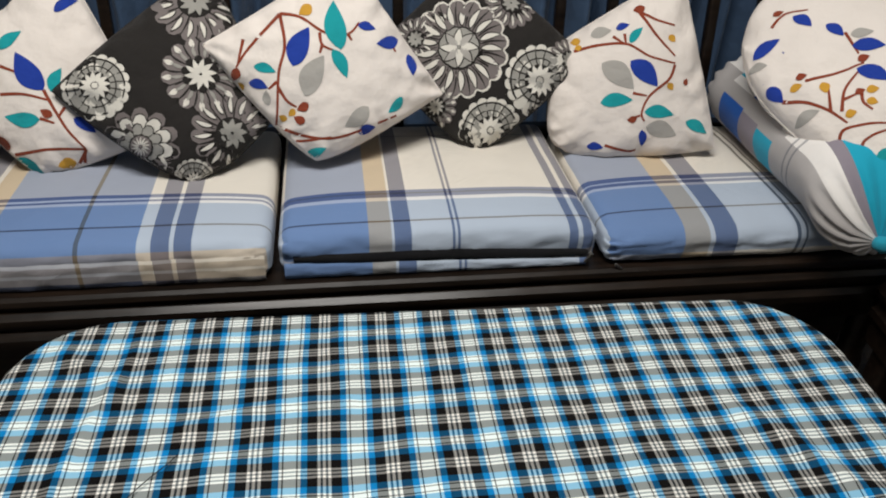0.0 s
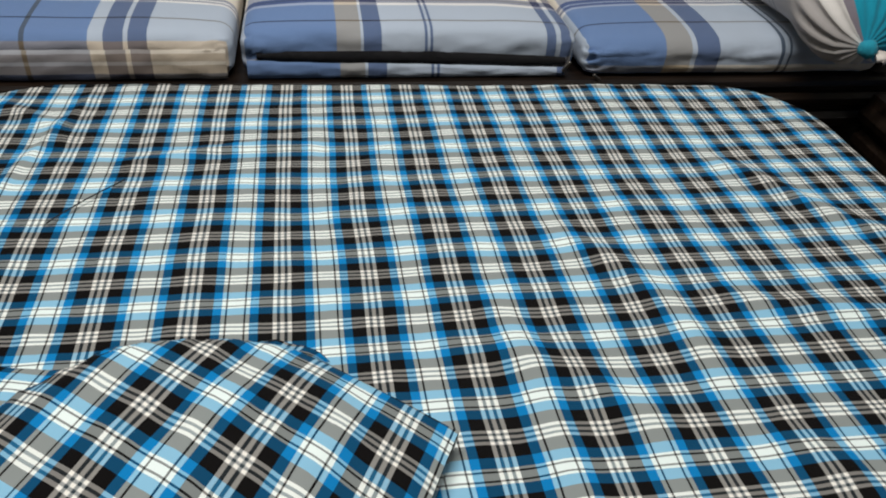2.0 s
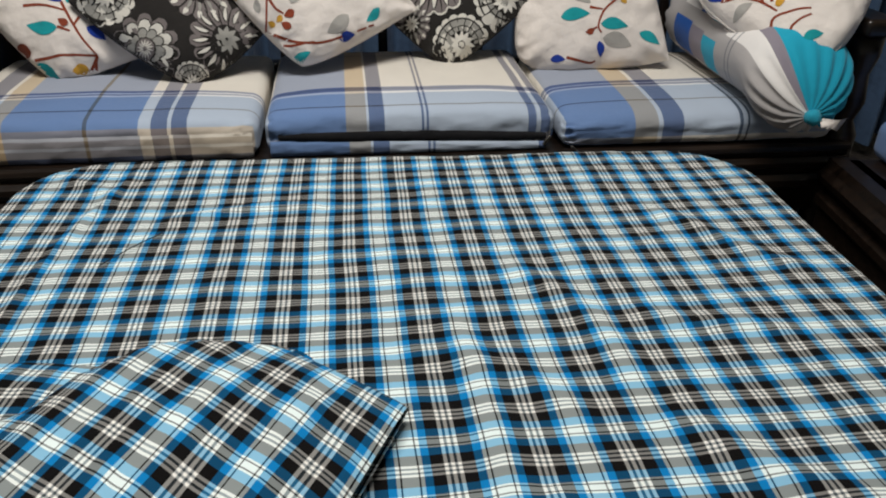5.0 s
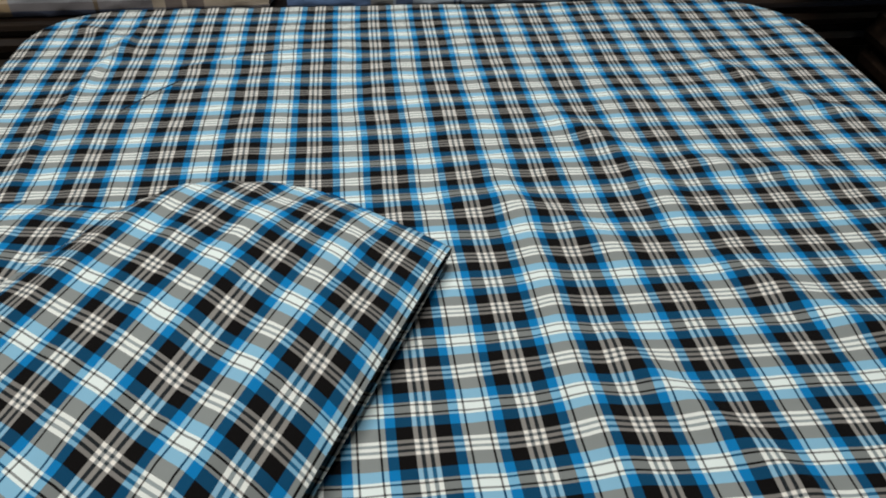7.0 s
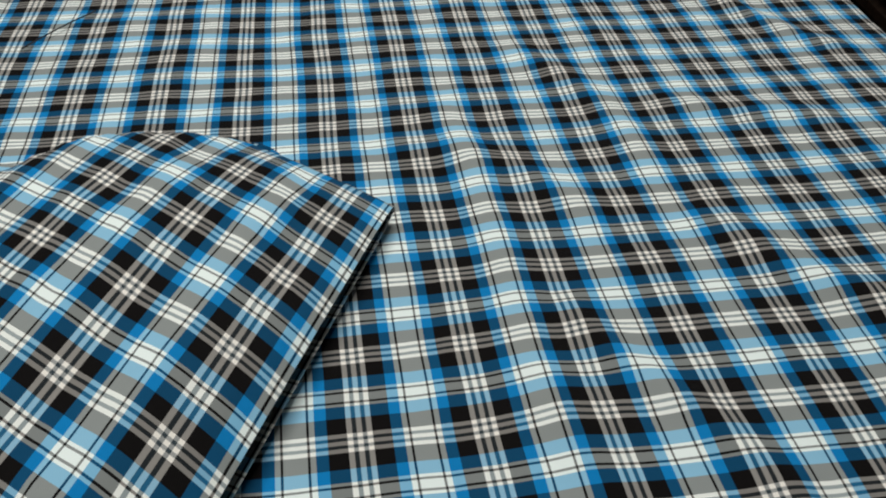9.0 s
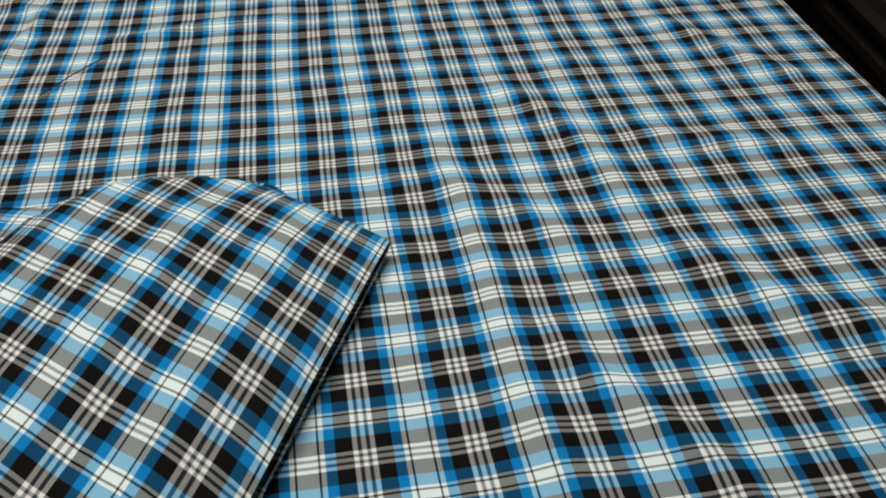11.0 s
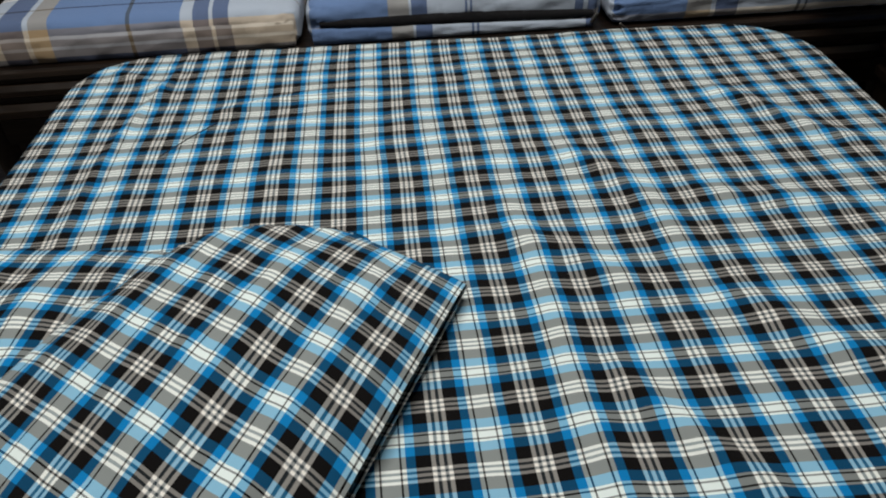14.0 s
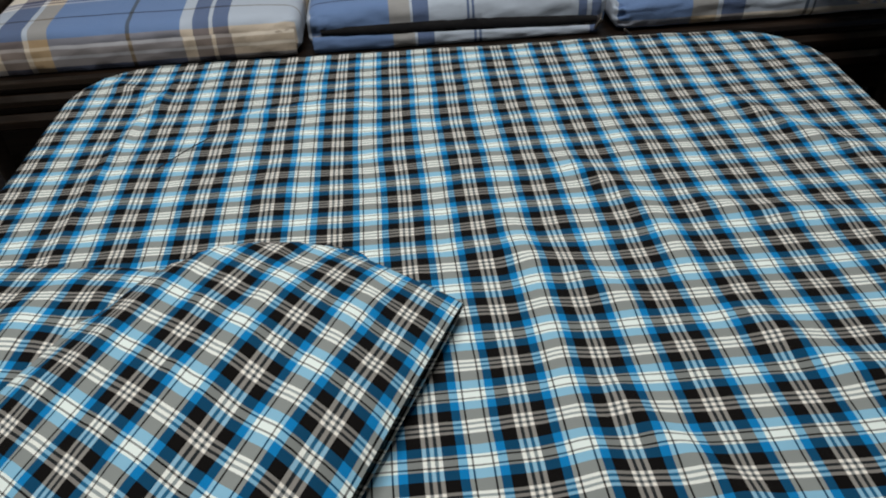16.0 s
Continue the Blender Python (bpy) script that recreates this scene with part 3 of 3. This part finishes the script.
    def fan_flower(self, x, y, r):
        self.disc("ash", x, y, r, 1, 15, 0.0, 0.14)
        self.petals("soot", x, y, 0.2 * r, 1.0 * r, 15, 0.05, 2)
        self.petals("soot", x, y, 0.47 * r, 0.95 * r, 15, 0.30, 3, 0.5)
        self.petals("ecru", x, y, 0.50 * r, 0.92 * r, 15, 0.23, 4, 0.5)
        self.disc("soot", x, y, 0.40 * r, 5)
        self.petals("mist", x, y, 0.03 * r, 0.37 * r, 9, 0.46, 6)

    def flush(self, names, parent=None, kind=""):
        """Links what was printed since the last call: the first colour under parent or the pillow, the rest under the first."""
        first = parent
        for colour, bm in self.layers.items():
            ob = part(names.get(colour, names["all"]), bm, PRINTS[colour], first or self.ob)
            if kind:
                tagged(ob, "", "", "", kind)
            first = first or ob
        self.layers = {}

    def flower(self, pattern, x, y, r):
        pattern(self, x, y, r)
        self.flush({"all": "flower", "soot": "petal_outline"}, None, "stuff")


def leafy(pillow, leaves, stems):
    for points in stems:
        pillow.stem(points)
        pillow.flush({"all": "branch"})
    for kind, x0, y0, x1, y1 in leaves:
        plump = {"blue": 0.5, "teal": 0.44, "stone": 0.52, "gold": 0.75, "rust": 0.7}[kind]
        pillow.leaf(kind, x0 / 1000, y0 / 1000, x1 / 1000, y1 / 1000, plump, 2 if kind == "rust" else 1)
        pillow.flush({"all": "leaf", "gold": "bud", "rust": "berry"})
    return pillow.ob


LEAVES_COOL = [
    ("blue", 34, 159, -13, 228),
    ("teal", 46, 156, 65, 200),
    ("teal", 24, 106, -39, 112),
    ("teal", -41, 233, -3, 267),
    ("blue", 81, 108, 118, 82),
    ("blue", 52, 305, 90, 330),
    ("gold", 70, 31, 40, 21),
    ("rust", 47, 113, 26, 123),
    ("teal", -39, 34, 11, 6),
    ("rust", -39, 60, -78, 72),
]
STEMS_COOL = [
    [(-41, 203), (-6, 189)],
    [(-44, 152), (1, 151), (43, 140)],
    [(34, 159), (51, 123), (73, 82), (96, 52)],
    [(-33, 43), (34, 52), (96, 52)],
    [(24, 108), (49, 99)],
    [(96, 52), (69, 21)],
    [(90, 46), (79, 18)],
    [(68, 128), (57, 110)],
]
LEAVES_POINT = [
    ("blue", -31, 187, 6, 256),
    ("teal", 60, 212, 57, 304),
    ("stone", -14, 133, 27, 203),
    ("teal", 44, 213, 66, 160),
    ("blue", 97, 256, 131, 248),
    ("blue", 176, 230, 128, 220),
    ("blue", 193, 202, 197, 159),
    ("teal", -100, 193, -62, 179),
    ("blue", -112, 166, -79, 152),
    ("stone", -81, 121, -83, 149),
    ("gold", -120, 161, -142, 159),
    ("gold", 15, 296, -9, 281),
    ("rust", -129, 193, -141, 171),
    ("gold", -50, 93, -64, 101),
    ("gold", -35, 111, -47, 99),
    ("rust", -9, 119, -31, 109),
    ("rust", -18, 86, -38, 97),
    ("stone", 103, 105, 55, 72),
    ("teal", 172, 120, 141, 92),
    ("blue", 81, 58, 115, 67),
    ("teal", -25, 13, 17, 35),
]
STEMS_POINT = [
    [(-43, 284), (-41, 226), (-57, 177), (-67, 107), (-74, 61)],
    [(-43, 284), (-8, 276), (34, 244), (76, 240), (100, 261)],
    [(24, 245), (26, 222), (46, 211)],
    [(26, 222), (20, 207)],
    [(-43, 284), (-105, 226), (-131, 194)],
    [(-113, 243), (-128, 198)],
    [(-62, 162), (-78, 150)],
    [(-61, 152), (-48, 127), (-31, 114)],
    [(-72, 85), (-25, 62), (43, 53), (158, 86)],
    [(-74, 61), (-31, 52), (27, 54)],
    [(76, 240), (82, 228)],
    [(157, 227), (166, 205)],
]
LEAVES_SLUMP = [
    ("blue", -26, 184, 35, 138),
    ("teal", -75, 96, -11, 107),
    ("stone", -82, 175, -12, 129),
    ("teal", 15, 86, 76, 85),
    ("stone", 23, 56, 89, 44),
    ("blue", 16, 49, 22, 15),
    ("teal", 103, 74, 153, 53),
    ("blue", -62, 244, -36, 255),
    ("teal", -32, 219, -10, 251),
    ("blue", -90, 4, -56, 5),
    ("gold", -129, 218, -149, 212),
    ("gold", -125, 204, -140, 201),
    ("gold", 54, 146, 67, 134),
    ("gold", 44, 240, 59, 229),
    ("rust", -9, 292, -32, 284),
    ("rust", 91, 145, 93, 160),
    ("rust", 2, 72, -17, 66),
    ("stone", -110, 228, -70, 241),
]
STEMS_SLUMP = [
    [(-140, 194), (-92, 210), (-37, 216), (11, 196), (64, 187)],
    [(-21, 283), (16, 241), (62, 201)],
    [(-21, 283), (13, 269), (54, 261)],
    [(64, 184), (56, 155), (21, 118), (10, 83), (18, 67)],
    [(-13, 121), (16, 118)],
    [(-44, 236), (-39, 216)],
    [(-54, 10), (-5, 2), (12, 7)],
    [(-6, 71), (8, 78)],
    [(-66, 229), (-42, 216)],
]
LEAVES_ROUND = [
    ("blue", -171, 229, -131, 211),
    ("blue", -109, 219, -73, 200),
    ("blue", -53, 185, -2, 203),
    ("blue", -32, 145, 28, 139),
    ("blue", -210, 136, -176, 178),
    ("blue", -165, 81, -128, 63),
    ("blue", -216, 107, -195, 78),
    ("stone", -212, 116, -180, 126),
    ("stone", -63, 206, -29, 224),
    ("stone", -93, 28, -62, 53),
    ("gold", -76, 103, -62, 84),
    ("gold", -123, 81, -106, 93),
    ("gold", -17, -9, 2, -17),
    ("gold", 5, 1, 24, -9),
    ("gold", -19, 53, -4, 65),
    ("gold", -3, 106, 15, 117),
    ("gold", 3, 88, 22, 90),
    ("rust", -121, 102, -105, 113),
    ("rust", -18, 96, -5, 108),
    ("rust", -35, 160, -20, 175),
    ("rust", -207, 227, -191, 239),
    ("teal", 51, -1, 81, 24),
]
STEMS_ROUND = [
    [(-104, 101), (-60, 127), (-24, 160)],
    [(-129, 64), (-85, 63), (-44, 55), (-12, 44)],
    [(-44, 55), (-62, 93)],
    [(-27, 59), (-36, 99), (-27, 141)],
    [(-7, -3), (-15, 27), (6, 44), (46, 61)],
    [(32, -8), (24, 21), (50, 50)],
    [(-33, 78), (-13, 99)],
    [(-200, 201), (-186, 234), (-150, 247)],
    [(-73, 208), (-38, 174)],
    [(-9, 101), (0, 84), (18, 76)],
]

leafy(Pillow("white canvas pillow with blue teal and rust leaf print", (-0.719, 1.089, 0.436), 30, 0, [(-6, -15), (223, 79), (57, 409), (-195, 199)], 0.058, 1.3, pillow_white, 0.0, (0.12, 0, 0, 0.1)), LEAVES_COOL, STEMS_COOL)
leafy(Pillow("white canvas pillow with leafy branch print, corner down", (-0.195, 1.065, 0.464), 27, 9, [(-11, -28), (262, 125), (99, 396), (-186, 241)], 0.06, 2.1, pillow_white, 0.02, (0.2, 0.0, 0, 0.0)), LEAVES_POINT, STEMS_POINT)
leafy(Pillow("white leaf-print pillow slumped beside a dark floral pillow", (0.458, 1.150, 0.447), 22, -14, [(-205, -65), (196, 16), (60, 377), (-177, 219)], 0.066, 3.7, pillow_white, 0.02, (0.32, 0.06, 0, 0.1)), LEAVES_SLUMP, STEMS_SLUMP)
leafy(Pillow("white leaf-print pillow lying against the bolster", (0.753, 0.880, 0.560), 50, -40, [(-293, 127), (113, -79), (137, 275), (-198, 466)], 0.07, 4.9, pillow_white, -0.07, (0.26, 0.2, 0.1, 0.26)), LEAVES_ROUND, STEMS_ROUND)

dark = Pillow("charcoal pillow with grey and cream flower print", (-0.432, 1.040, 0.438), 34, 12, [(2, -20), (180, 126), (82, 414), (-215, 202)], 0.055, 5.5, pillow_dark, -0.05, (0.16, 0.0, 0, 0.0))
dark.flower(Pillow.fan_flower, 0.055, 0.339, 0.080)
dark.flower(Pillow.star_flower, 0.046, 0.199, 0.070)
dark.flower(Pillow.web_flower, -0.138, 0.197, 0.061)
dark.flower(Pillow.fan_flower, 0.087, 0.088, 0.075)
dark.flower(Pillow.dahlia, -0.077, 0.080, 0.066)
dark.flower(Pillow.web_flower, 0.007, 0.010, 0.039)
dark = Pillow("charcoal pillow with large grey flower wheels, corner down", (0.125, 1.161, 0.438), 30, -8, [(6, -37), (244, 211), (-24, 413), (-233, 200)], 0.056, 6.2, pillow_dark, 0.02, (0.18, 0.06, 0, 0))
dark.flower(Pillow.wheel_flower, -0.041, 0.210, 0.101)
dark.flower(Pillow.fan_flower, 0.061, 0.310, 0.054)
dark.flower(Pillow.web_flower, 0.128, 0.155, 0.073)
dark.flower(Pillow.web_flower, 0.033, 0.049, 0.067)
dark.flower(Pillow.fan_flower, 0.189, 0.204, 0.045)
dark.flower(Pillow.star_flower, -0.082, 0.092, 0.043)
dark.flower(Pillow.fan_flower, -0.131, 0.226, 0.047)


# ---- the bolster ----
def patchwork():
    n = Nodes("patchwork_cotton")
    uv = n.add("ShaderNodeUVMap").outputs[0]
    sep = n.add("ShaderNodeSeparateXYZ")
    n.put(uv, sep.inputs[0])
    v = sep.outputs[1]
    u = n.math("FRACT", sep.outputs[0])
    grey, pale, aqua, blue, lilac = (0.43, 0.405, 0.395), (0.80, 0.77, 0.74), (0.01, 0.36, 0.52), (0.012, 0.10, 0.42), (0.26, 0.23, 0.27)
    rows = [
        (0.35, [(0.0, aqua), (0.33, lilac), (0.365, pale), (0.43, grey), (0.68, pale), (0.84, aqua)]),
        (0.39, [(0.0, aqua), (0.30, grey), (0.36, pale), (0.42, grey), (0.66, lilac), (0.80, pale)]),
        (0.50, [(0.0, grey), (0.32, pale), (0.36, aqua), (0.41, grey), (0.47, aqua), (0.61, grey), (0.80, pale)]),
        (0.62, [(0.0, pale), (0.26, grey), (0.33, pale), (0.36, blue), (0.40, grey), (0.46, lilac), (0.60, grey)]),
        (0.78, [(0.0, grey), (0.30, pale), (0.34, aqua), (0.37, pale), (0.40, grey), (0.45, blue), (0.60, lilac), (0.80, grey)]),
        (1.00, [(0.0, pale), (0.36, grey), (0.60, pale)]),
    ]
    colour, start = None, 0.0
    for end, stops in rows:
        row = n.ramp(u, stops, True)
        colour = row if colour is None else n.mix(n.math("GREATER_THAN", v, start), colour, row)
        start = end
    lines = n.math("LESS_THAN", n.math("FRACT", n.math("MULTIPLY", v, 34.0)), 0.3)
    near = n.math("MULTIPLY", lines, n.math("LESS_THAN", n.math("ABSOLUTE", n.math("SUBTRACT", v, 0.285)), 0.035))
    colour = n.mix(n.math("MULTIPLY", near, 0.6), colour, (0.10, 0.11, 0.14, 1))
    n.bump(n.math("ADD", n.noise(700.0, 2.0), n.math("MULTIPLY", n.noise(40.0, 3.0), 4.0)), 0.4, 0.0008)
    return n.finish(colour, 0.85, 0.1)


BOLSTER_R, BOLSTER_L = 0.110, 0.42


def bolster_shape(a, b):
    """a goes round, b along: gathered to a tied knot at the front."""
    s = b * (BOLSTER_L + 2 * BOLSTER_R * 0.8)
    end = BOLSTER_R * 0.8
    near_end = min(s, BOLSTER_L + 2 * end - s)
    full = 1.0 if near_end > end else max(0.06, math.sqrt(max(0.0, 1 - (1 - near_end / end) ** 2)))
    pleat = 1 + 0.12 * math.sin(a * math.tau * 17) * max(0.0, 1 - near_end / (end * 0.9)) + 0.015 * fbm(math.cos(a * math.tau) * 2, math.sin(a * math.tau) * 2, s * 8)
    r = BOLSTER_R * full * pleat
    droop = -0.068 * max(0.0, 1 - s / 0.14) ** 2
    flat = 0.80
    return r * math.cos(a * math.tau), s, r * flat * math.sin(a * math.tau) + droop


bolster = thing("bolster", pose(0.792, 0.762, 0.526, 0, 0, 0.5), "round bolster in grey white and turquoise patchwork, gathered and knotted", "bolster")
part("cover", sheet(96, 64, bolster_shape, lambda a, b: (a, b), closed_u=True), patchwork(), bolster)
bm = bmesh.new()
bmesh.ops.create_icosphere(bm, subdivisions=2, radius=0.016)
for v in bm.verts:
    v.co *= 1 + 0.25 * fbm(v.co.x * 90, v.co.y * 90, v.co.z * 90)
bmesh.ops.translate(bm, vec=(0, -0.008, -0.068), verts=bm.verts)
part("knot", bm, plain_cloth("turquoise_cotton", (0.02, 0.33, 0.46)), bolster)
for k in range(3):
    tilt = 0.5 + 0.45 * k
    part("loose_end", sheet(8, 4, lambda a, b, q=tilt: (0.012 + 0.05 * a * math.cos(q) + 0.02 * (b - 0.5) * (0.4 + a) * math.sin(q), -0.018 - 0.012 * math.sin(a * 3), -0.070 - 0.018 * a * math.sin(q) + 0.022 * (b - 0.5) * (0.4 + a) * math.cos(q))), pillow_white, bolster)

# ---- zips of the seat cushions ----
# one black strip: the zip, widened to paint in the shade of its open gap
part("zip", sheet(60, 4, lambda a, b: (-0.262 + 0.53 * a, -0.2315 - 0.0035 * math.sin(b * math.pi) - 0.002 * math.sin(a * 9), 0.0005 - 0.012 * a + (0.006 + 0.006 * math.sin(math.pi * a) ** 0.5) * (2 * b - 1))), zip_tape, mid, "open black zip, the shade in its gap drawn black")
part("lower_border", sheet(60, 8, lambda a, b: (-0.278 + 0.545 * a, -0.2335 - 0.005 * math.sin(b * math.pi) ** 0.5 - 0.0025 * fbm(a * 14, b * 2, 3.0), -0.0385 + (0.032 - 0.016 * a) * b), lambda a, b: (0.012 + 0.53 * a * 0.98, 0.10 + 0.03 * b)), seat_mid, mid)
part("zip_pull", box(0.006, 0.004, 0.022, (0.268, -0.242, -0.018), 0.0015, 2, pose(0, 0, 0, 0, 35, 0)), metal, mid, "small metal zip pull")
part("zip_pull", box(0.005, 0.004, 0.020, (-0.268, -0.240, -0.030), 0.0015, 2, pose(0, 0, 0, 0, -50, 0)), metal, right, "small metal zip pull")

part("front_border", sheet(60, 8, lambda a, b: (-0.292 + 0.584 * a, -0.2385 - 0.004 * math.sin(b * math.pi) ** 0.5 - 0.003 * fbm(a * 14, b * 2, 5.0), -0.034 + 0.050 * b), lambda a, b: (0.01 + 0.58 * a, 0.001 + 0.048 * b)), left_border, left, "tan striped front border")

# ---- the side chair past the far end of the settee ----
side_seat = thing("side_chair", pose(0.90, 0.80, 0, 0, 0, -4), "dark wooden chair with a moulded seat rail beside the settee", "chair")
SIDE_RAIL = [(0.0, 0.18), (0.0, 0.235), (-0.014, 0.245), (-0.014, 0.262), (0.0, 0.27), (0.0, 0.285), (-0.018, 0.295), (-0.022, 0.31), (-0.010, 0.325), (-0.006, 0.345), (0.05, 0.345), (0.05, 0.18)]
part("front_rail", swept(SIDE_RAIL, -0.62, 0.02, "y"), wood, side_seat, "", False)
part("seat_board", box(0.55, 0.62, 0.02, (0.30, -0.30, 0.335), 0.003), wood, side_seat)
for y in (-0.60, -0.03):
    part("leg", box(0.045, 0.05, 0.33, (0.03, y, 0.165), 0.008), wood, side_seat)
    part("leg", box(0.05, 0.05, 0.80, (0.58, y, 0.40), 0.008), wood, side_seat)
part("back_panel", box(0.03, 0.64, 0.60, (0.60, -0.31, 0.65), 0.006), wood, side_seat)
side_cushion = seat_cushion("seat_cushion", (1.21, 0.535, 0.388), 0.50, 0.56, 0.085, seat_side, "blue seat cushion with navy piping on the side chair", 8.0, 0.012, -4.0)

# a loose dark thread on the table cloth
thread = part("thread", sheet(30, 6, lambda a, b: (-0.391 + 0.057 * a + 0.0008 * math.cos(b * math.tau), 0.281 + 0.086 * a + 0.004 * math.sin(a * 5), TOP + 0.0085 + cloth_height(-0.391 + 0.057 * a, 0.281 + 0.086 * a) + 0.0008 * math.sin(b * math.tau))), zip_tape)
tagged(thread, "loose dark thread lying on the checked table cloth", "thread")
